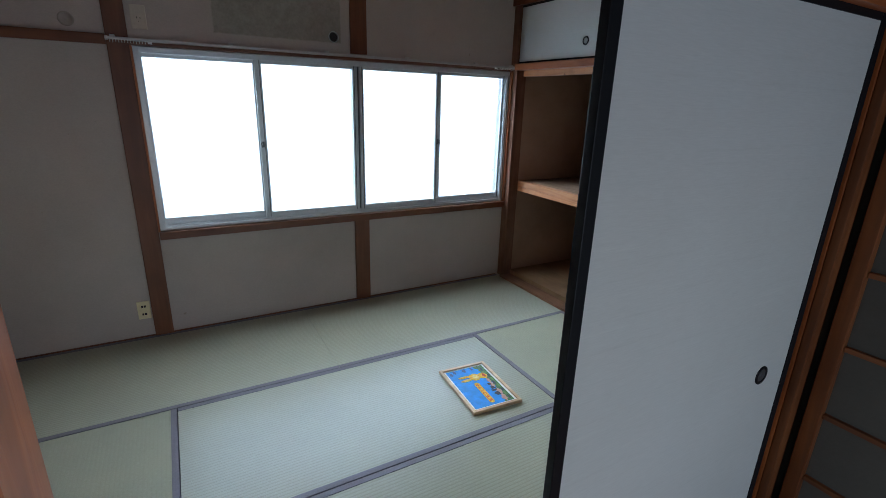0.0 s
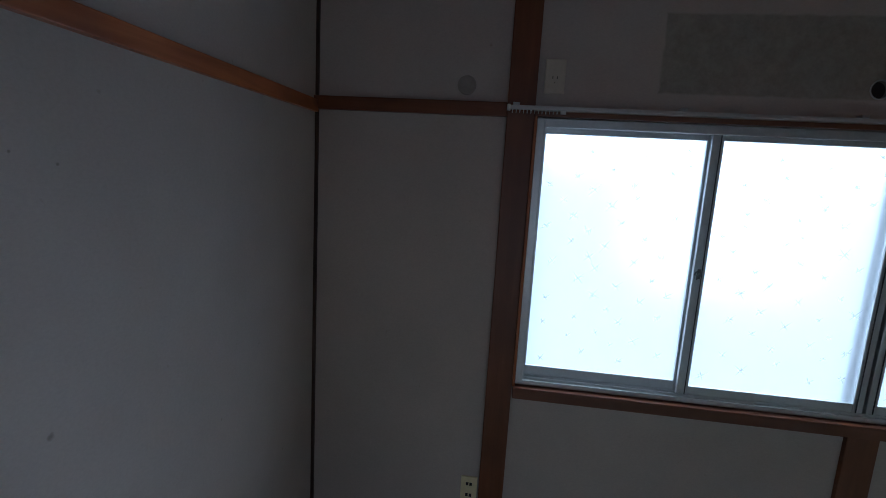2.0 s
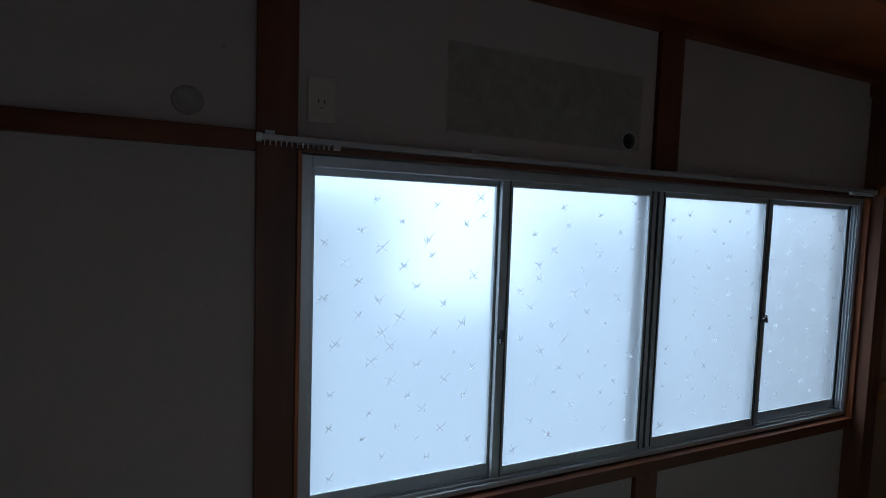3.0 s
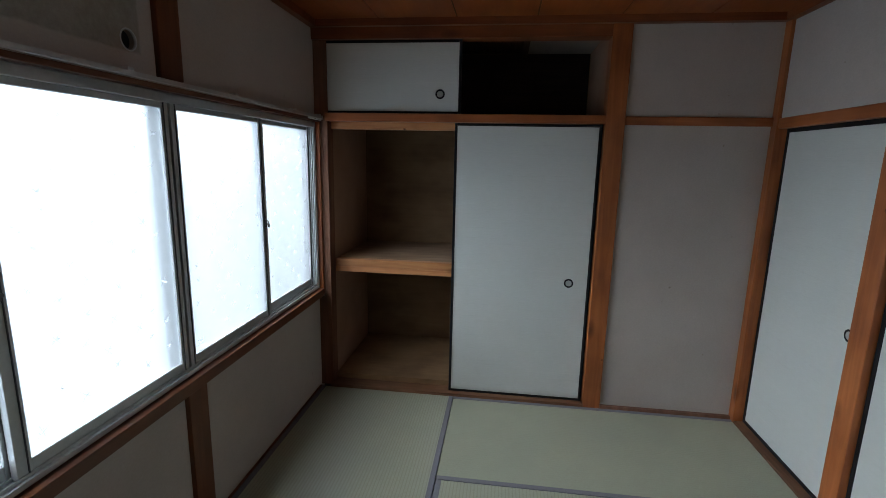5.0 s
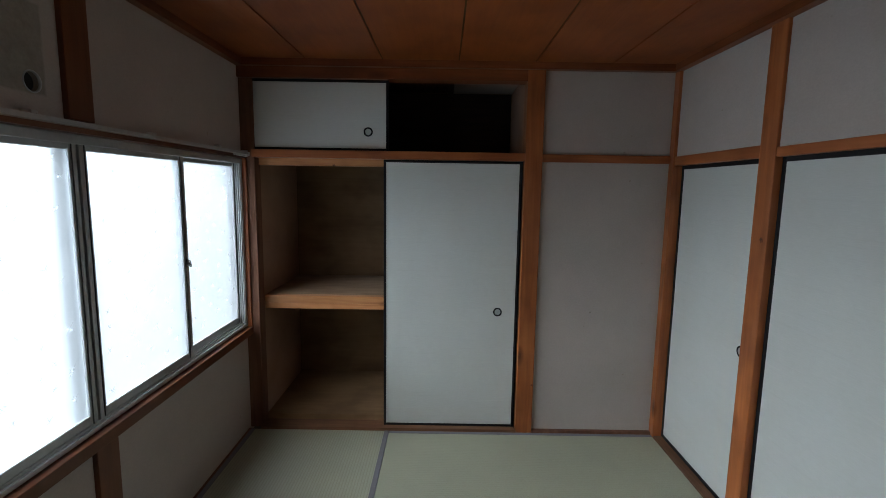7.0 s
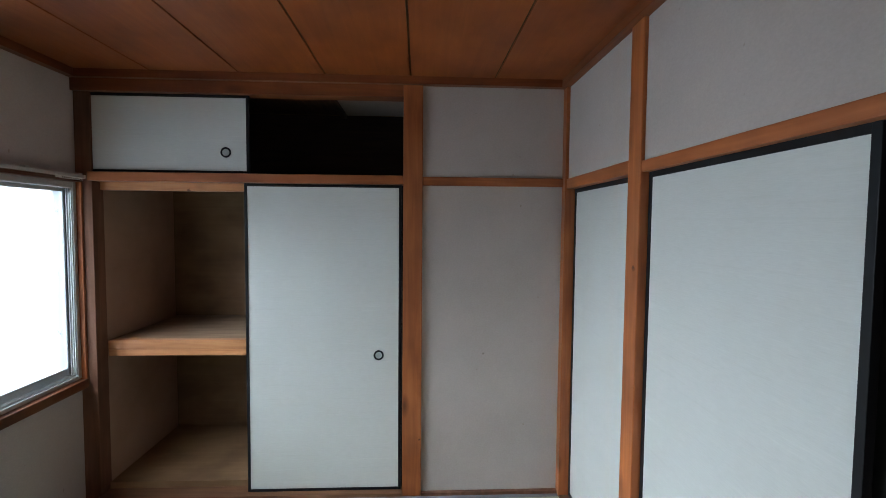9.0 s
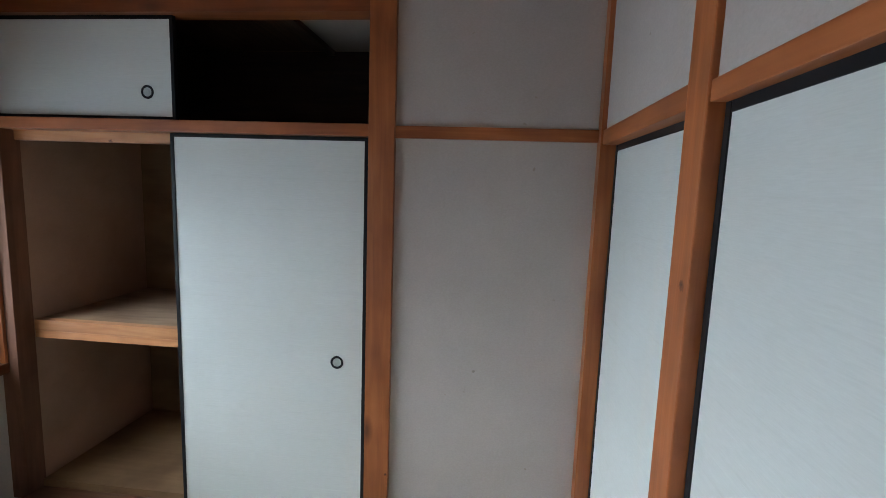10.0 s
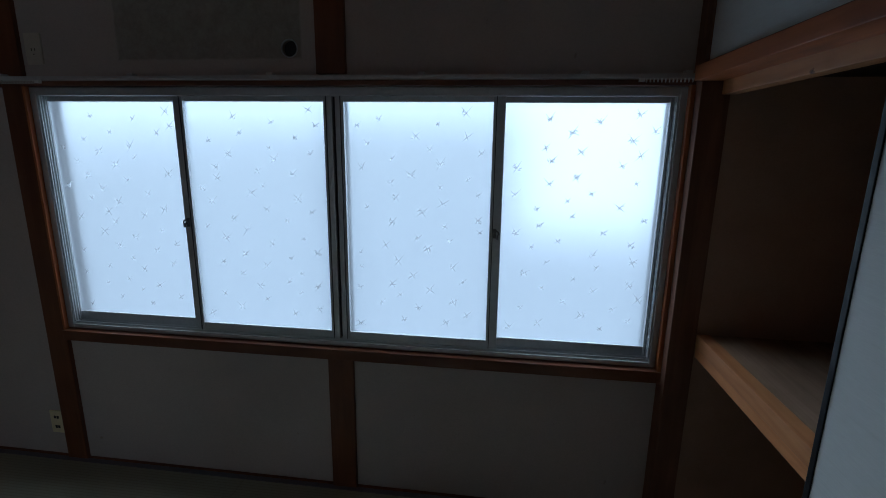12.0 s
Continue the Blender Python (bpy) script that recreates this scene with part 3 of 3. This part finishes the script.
GZ0, GZ1 = 0.762, 1.702
# added strip: stops daylight leaking through and darkens the gap
wpart("meeting_gap_strip", bx(1.452, 1.480, 3.4605, 3.466, 0.722, 1.724), alu_dark, window, "added dark strip blocking light between the meeting stiles")
sash(0.192, 0.782, 0.186, 0.818, 3.474, GZ0, GZ1, 0.722, -1)
s2 = sash(0.831, 1.424, 0.790, 1.460, 3.450, 0.755, GZ1, 0.715, 1)
s3 = sash(1.506, 2.085, 1.472, 2.130, 3.450, 0.755, GZ1, 0.715, -1)
sash(2.126, 2.716, 2.094, 2.734, 3.474, GZ0, GZ1, 0.722, 1)
for x, sg, s in ((0.808, -1, s2), (2.106, 1, s3)):
    lb = bmesh.new()
    box(lb, x - 0.006, x + 0.006, 3.4325, 3.4405, 1.188, 1.226, bevel=0.002)
    rod(lb, (x, 3.424, 1.205), (x, 3.434, 1.205), 0.006, 12)
    arc = [(x + sg * (0.004 + 0.013 * math.sin(a)), 3.4285, 1.205 + 0.014 * math.cos(a)) for a in [0.25 * k for k in range(8)]]
    for p0, p1 in zip(arc, arc[1:]):
        rod(lb, p0, p1, 0.0032, 8)
    box(lb, x + sg * 0.011 - 0.0028, x + sg * 0.011 + 0.0028, 3.420, 3.432, 1.186, 1.204, bevel=0.002)
    wpart("lock", lb, lock_metal, s, "grey crescent window lock")


# ---------------------------------------------------------------- sliding doors
def fusuma(name, label, w, h, m, pull=None, group="paper sliding doors", edge=0.016, head=0.0, dish=None):
    """A papered sliding door; local x across, z up, its seen face towards -y."""
    d = thing(name, label, "sliding door", group=group)
    d.matrix_world = m
    t = 0.021
    head = head or edge
    part("panel", bx(edge - 0.004, w - edge + 0.004, 0.003, t - 0.003, edge - 0.004, h - head + 0.004), paper, d, "off-white textured paper")
    part("frame_stile", bx(0, edge, 0, t, 0, h, bevel=0.002), lacquer, d, "black lacquered wood")
    part("frame_stile", bx(w - edge, w, 0, t, 0, h, bevel=0.002), lacquer, d, "black lacquered wood")
    part("frame_rail", bx(edge, w - edge, 0.0005, t - 0.0005, 0, edge, bevel=0.002), lacquer, d, "black lacquered wood")
    part("frame_rail", bx(edge, w - edge, 0.0005, t - 0.0005, h - head, h, bevel=0.002), lacquer, d, "black lacquered wood")
    if pull:
        px, pz = pull
        pm = pose(px, 0.003, pz, 90, 0, 0)
        p = part("door_pull", lathe(bmesh.new(), [(0.0285, -0.001), (0.0285, 0.002), (0.026, 0.0035), (0.0200, 0.003), (0.0187, 0.0004)], pm, cap=False), lacquer, d, "round dark rimmed door pull", True)
        part("dish", lathe(bmesh.new(), [(0.0189, 0.0016), (0.0168, 0.0011), (0.011, 0.0008), (0.0105, 0.0014), (0.004, 0.0016)], pm), dish or dish_metal, p, "dull metal dish", True)
    return d


fusuma("closet_door", "off-white papered closet door with black lacquered frame", 0.862, 1.742, pose(2.784, 2.555, 0.020, 0, 0, -90), (0.735, 0.783))
fusuma("closet_door", "off-white papered closet door slid behind another", 0.872, 1.742, pose(2.812, 2.556, 0.020, 0, 0, -90))
fusuma("upper_closet_door", "low off-white papered door of the upper cupboard", 0.848, 0.424, pose(2.784, 3.372, 1.812, 0, 0, -90), (0.722, 0.116))
fusuma("room_door", "off-white papered sliding door, half open", 0.870, 1.752, pose(1.832, 0.757, 0.004, 0, 0, 180), None, edge=0.022, head=0.032)
back_door = fusuma("room_door", "off-white papered sliding door pushed behind another", 0.927, 1.752, pose(0.881, 0.682, 0.004), (0.775, 0.80), edge=0.028, dish=dark_dish)
# added sheet whose colour stands for the darkness of the hall beyond
part("dark_hall_sheet", bx(0.004, 0.923, 0.0215, 0.0235, 0.004, 1.748), plain("dark_hall_fill", (0.022, 0.026, 0.024), 0.7), back_door, "added dark sheet on the inner face, standing for the dark hall")
fusuma("side_door", "narrow off-white papered sliding door, closed", 0.776, 1.736, pose(2.712, 0.738, 0.012, 0, 0, 180), (0.700, 0.82), edge=0.022)

# ---------------------------------------------------------------- closet inside
cl = bmesh.new()
box(cl, 2.867, BACK, 3.356, NY - 0.003, 0.0, 2.36)
structure("wall_closet_north", cl, lining_mat, "brown board lining of the closet side")
structure("wall_closet_south", bx(2.872, BACK, 1.56, 1.66, 0.0, 2.36), lining_mat, "brown board lining of the closet side")
structure("wall_closet_back", bx(BACK, BACK + 0.06, 1.56, NY - 0.003, 0.0, 2.36), ply, "brown plywood back of the closet")
structure("floor_closet", bx(2.852, BACK, 1.66, 3.352, -0.03, 0.055), ply, "dusty plywood floor of the closet")
shelf = thing("closet_shelf", "wooden middle shelf of the closet with pale front rail", "shelf", (3.24, 2.506, 0.83))
sinv = Matrix.Translation((-3.24, -2.506, -0.83))
for nm, bm_, mt in (("shelf_board", bx(2.911, BACK - 0.002, 1.662, 3.35, 0.857, 0.872), dusty_ply), ("front_rail", bx(2.864, 2.911, 1.662, 3.35, 0.822, 0.874, bevel=0.003), pale_y), ("lower_rail", bx(2.866, 2.911, 1.662, 3.35, 0.785, 0.8215, bevel=0.003), pale_y)):
    bm_.transform(sinv)
    part(nm, bm_, mt, shelf)
# added back board and floor, coloured as dark as the shaded cupboard
structure("wall_loft_back", bx(BACK - 0.012, BACK - 0.001, 1.665, 3.35, 1.797, 2.32), loft_shade, "added almost black board for the shade in the upper cupboard")
structure("floor_upper_closet", bx(2.852, BACK, 1.66, 3.352, 1.775, 1.795), loft_shade, "plywood floor of the upper cupboard, coloured almost black for its shade")
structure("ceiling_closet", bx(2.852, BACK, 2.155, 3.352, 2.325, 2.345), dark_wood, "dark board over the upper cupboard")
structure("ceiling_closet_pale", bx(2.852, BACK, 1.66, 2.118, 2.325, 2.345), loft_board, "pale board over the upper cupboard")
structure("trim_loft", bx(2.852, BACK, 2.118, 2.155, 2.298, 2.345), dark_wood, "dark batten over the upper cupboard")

# ---------------------------------------------------------------- loose things
rail = thing("curtain_rail", "white metal curtain rail with runners over the window", "curtain rail", (1.415, 3.39, 1.785))
rinv = Matrix.Translation((-1.415, -3.39, -1.785))


def rpart(name, bm, mat, label="", smooth=False):
    bm.transform(rinv)
    return part(name, bm, mat, rail, label, smooth)


section = [(3.380, 1.777), (3.380, 1.791), (3.397, 1.791), (3.397, 1.777), (3.391, 1.777), (3.391, 1.779), (3.395, 1.779), (3.395, 1.789), (3.382, 1.789), (3.382, 1.779), (3.386, 1.779), (3.386, 1.777)]
rb = bmesh.new()
ends = [[rb.verts.new((x, y, z)) for y, z in section] for x in (0.046, 2.772)]
for i in range(len(section)):
    j = (i + 1) % len(section)
    rb.faces.new((ends[0][i], ends[0][j], ends[1][j], ends[1][i]))
for e in ends:
    rb.faces.new(e)
rpart("channel", rb, rail_metal)
for x in (0.048, 2.764):
    rpart("end_cap", bx(x - 0.007, x + 0.007, 3.378, 3.399, 1.772, 1.794, bevel=0.003), white_plastic)
for x in (0.075, 0.66, 1.24, 1.82, 2.40, 2.74):
    rpart("bracket", bx(x - 0.012, x + 0.012, 3.383, 3.413, 1.792, 1.802, bevel=0.002), rail_metal)
for x0, n, st in ((0.062, 13, 0.0135), (2.605, 13, 0.0125)):
    for i in range(n):
        rb = bmesh.new()
        x = x0 + i * st
        rod(rb, (x, 3.3885, 1.779), (x, 3.3885, 1.7735), 0.0026, 8)
        tor = [[rb.verts.new((x + 0.0014 * math.cos(q), 3.3885 + (0.0048 + 0.0012 * math.sin(q)) * math.cos(p), 1.769 + (0.0052 + 0.0012 * math.sin(q)) * math.sin(p)))
                for q in (0, 1.57, 3.14, 4.71)] for p in [2 * math.pi * k / 10 for k in range(10)]]
        for k in range(10):
            for q in range(4):
                rb.faces.new((tor[k][q], tor[k][(q + 1) % 4], tor[(k + 1) % 10][(q + 1) % 4], tor[(k + 1) % 10][q]))
        rpart("runner", rb, white_plastic)
rpart("stop", bx(0.236, 0.256, 3.381, 3.396, 1.765, 1.778, bevel=0.002), white_plastic)
rpart("stop", bx(2.580, 2.598, 3.381, 3.396, 1.765, 1.778, bevel=0.002), white_plastic)


def wall_plate(name, label, x, z, w, h, mat, cells):
    p = thing(name, label, "outlet", (x, NY, z))
    part("cover_plate", bx(-w / 2, w / 2, -0.009, 0, -h / 2, h / 2, bevel=0.003), mat, p)
    for cx, cz, cw, ch in cells:
        part("slot", bx(cx - cw / 2, cx + cw / 2, -0.0102, -0.006, cz - ch / 2, cz + ch / 2), slot, p)
    return p


wall_plate("wall_outlet", "ivory double wall outlet low beside a brown post", 0.000, 0.185, 0.070, 0.118, ivory,
           [(sx, sz, 0.011, 0.014) for sz in (-0.026, 0.026) for sx in (-0.0075, 0.0075)])
wall_plate("high_outlet", "off-white outlet plate high beside the brown post", 0.208, 1.904, 0.074, 0.122, plate_grey,
           [(-0.008, -0.004, 0.003, 0.010), (0.008, -0.004, 0.003, 0.010), (0.0, -0.022, 0.004, 0.004)])
capb = lathe(bmesh.new(), [(0.036, -0.001), (0.036, 0.004), (0.033, 0.006), (0.027, 0.006), (0.025, 0.003), (0.004, 0.003)], pose(-0.117, NY, 1.864, 90, 0, 0))
tagged(mesh_object("round_wall_cap", capb, plain("cap_plastic", (0.31, 0.275, 0.24), 0.6), True), "round wall-coloured cover plate under the ceiling", "wall cap")
sl = thing("pipe_sleeve", "round open pipe hole with a pale rim", "pipe sleeve", (HX, NY, HZ))
part("rim", lathe(bmesh.new(), [(0.0297, -0.006), (0.0297, 0.001), (0.0335, 0.002), (0.0345, 0.000)][::-1], pose(0, 0, 0, 90, 0, 0), cap=False), alu, sl, "", True)
part("inner_cap", lathe(bmesh.new(), [(0.0298, -0.030), (0.0298, -0.022), (0.004, -0.021)], pose(0, 0, 0, 90, 0, 0)), slot, sl)

# framed picture lying on the mat
pic = thing("framed_picture", "colourful framed picture in a pale wooden frame lying flat", "picture", (1.606, 1.980, 0.0))
pic.matrix_world = pose(1.606, 1.980, 0.0022, 0, 0, 86)
W2, H2, fw = 0.209, 0.146, 0.017
for nm, a in (("frame_rail", (-W2, W2, -H2, -H2 + fw)), ("frame_rail", (-W2, W2, H2 - fw, H2)), ("frame_stile", (-W2, -W2 + fw, -H2 + fw, H2 - fw)), ("frame_stile", (W2 - fw, W2, -H2 + fw, H2 - fw))):
    part(nm, bx(*a, 0.0, 0.018, bevel=0.002), frame_wood, pic)
part("mount", bx(-W2 + fw, W2 - fw, -H2 + fw, H2 - fw, 0.002, 0.010), plain("white_mount", (0.78, 0.78, 0.76), 0.6), pic)
PW2, PH2 = W2 - fw - 0.012, H2 - fw - 0.012
part("print", bx(-PW2, PW2, -PH2, PH2, 0.009, 0.0108), plain("print_blue", (0.010, 0.27, 0.74), 0.6, 0.0, 0.2, 25), pic)


def plate(points, z0, z1):
    bm = bmesh.new()
    lo = [bm.verts.new((x, y, z0)) for x, y in points]
    hi = [bm.verts.new((x, y, z1)) for x, y in points]
    bm.faces.new(hi)
    for i in range(len(lo)):
        j = (i + 1) % len(lo)
        bm.faces.new((lo[i], lo[j], hi[j], hi[i]))
    return bm


def blob(cx, cy, rx, ry, seed, n=18, rough=0.25):
    r = random.Random(seed)
    pts = []
    for i in range(n):
        k = 1 + r.uniform(-rough, rough)
        a = 2 * math.pi * i / n
        pts.append((max(-PW2, min(PW2, cx + rx * k * math.cos(a))), max(-PH2, min(PH2, cy + ry * k * math.sin(a)))))
    return pts


ink = {n: plain("print_" + n, c, 0.6, 0.0, 0.25, 90) for n, c in dict(
    green=(0.06, 0.16, 0.05), leaf=(0.12, 0.26, 0.06), rock=(0.50, 0.30, 0.24), dark=(0.03, 0.035, 0.06), yellow=(0.80, 0.52, 0.04),
    pale=(0.85, 0.72, 0.25), red=(0.62, 0.08, 0.03), navy=(0.03, 0.10, 0.25)).items()}
rr = random.Random(5)
edge_pts = [(-PW2, -PH2), (PW2, -PH2)] + [(PW2 - 2 * PW2 * i / 22, -PH2 + 0.034 + rr.uniform(-0.010, 0.010) + (0.02 if i in (0, 1, 21, 22) else 0)) for i in range(23)]
part("print_shape", plate(edge_pts, 0.0104, 0.0111), ink["green"], pic)
for i in range(9):
    part("print_shape", plate(blob(-0.15 + 0.036 * i, -PH2 + 0.015 + rr.uniform(-0.004, 0.008), 0.016, 0.006, 20 + i), 0.0106, 0.0113 + 0.00002 * i), ink["leaf" if i % 2 else "dark"], pic)
for i, (cx, cy, rx, ry) in enumerate(((-0.145, -0.076, 0.030, 0.014), (-0.085, -0.080, 0.030, 0.012), (-0.020, -0.076, 0.028, 0.012), (0.025, -0.078, 0.022, 0.009))):
    part("print_shape", plate(blob(cx, cy, rx, ry, 40 + i, 16, 0.3), 0.0108, 0.0116 + 0.00002 * i), ink["rock"], pic)
for i, (cx, cy, rx, ry) in enumerate(((-0.100, -0.062, 0.014, 0.016), (-0.070, -0.060, 0.008, 0.018), (-0.045, -0.064, 0.014, 0.012), (-0.012, -0.062, 0.012, 0.010))):
    part("print_shape", plate(blob(cx, cy, rx, ry, 60 + i, 14, 0.4), 0.011, 0.0119 + 0.00002 * i), ink["dark"], pic)
for i, (cx, cy) in enumerate(((0.160, 0.010), (0.165, 0.070), (0.150, 0.095), (0.165, -0.040))):
    part("print_shape", plate(blob(cx, cy, 0.018, 0.008, 80 + i, 12, 0.4), 0.0104, 0.0112 + 0.00002 * i), ink["navy"], pic)
# a plain yellow figure shape and its lighter middle
for i, (cx, cy, rx, ry, c) in enumerate(((0.078, -0.070, 0.030, 0.026, "yellow"), (0.080, -0.020, 0.034, 0.034, "yellow"), (0.098, 0.040, 0.010, 0.036, "yellow"), (0.064, 0.040, 0.010, 0.036, "yellow"),
                                         (0.080, -0.024, 0.020, 0.018, "pale"), (0.078, -0.078, 0.020, 0.008, "red"))):
    part("print_shape", plate(blob(cx, cy, rx, ry, 100 + i, 20, 0.08), 0.011, 0.0121 + 0.00015 * i), ink[c], pic)
cap = [(0.012 + 0.015 * math.cos(a), 0.004 + 0.015 * math.sin(a)) for a in [-math.pi / 2 + math.pi * i / 10 for i in range(11)]]
cap += [(-0.150 + 0.015 * math.cos(a), 0.004 + 0.015 * math.sin(a)) for a in [math.pi / 2 + math.pi * i / 10 for i in range(11)]]
part("caption_band", plate(cap, 0.011, 0.0122), ink["yellow"], pic)


def lettering(text, size, x, y, z, mat, parent):
    cu = bpy.data.curves.new("lettering", "FONT")
    cu.body, cu.size, cu.extrude, cu.align_x, cu.align_y = text, size, 0.0002, "LEFT", "CENTER"
    tmp = bpy.data.objects.new("lettering_source", cu)
    scene.collection.objects.link(tmp)
    bpy.context.view_layer.update()
    me = bpy.data.meshes.new_from_object(tmp.evaluated_get(bpy.context.evaluated_depsgraph_get()))
    bpy.data.objects.remove(tmp)
    me.name = "lettering"
    me.materials.clear()
    me.materials.append(mat)
    ob = new("lettering", me)
    ob.parent, ob.location = parent, (x, y, z)
    return ob


lettering("\u306e\u30de\u30b5\u30ad", 0.027, -0.092, 0.004, 0.0124, ink["red"], pic)
for x0 in (-0.150, -0.121):
    for dy in (-0.008, 0.000, 0.008):
        part("caption_stroke", bx(x0, x0 + 0.023, 0.004 + dy - 0.0018, 0.004 + dy + 0.0018, 0.0118, 0.0126), ink["red"], pic)
    part("caption_stroke", bx(x0 + 0.010, x0 + 0.013, -0.006, 0.014, 0.0118, 0.0125), ink["red"], pic)
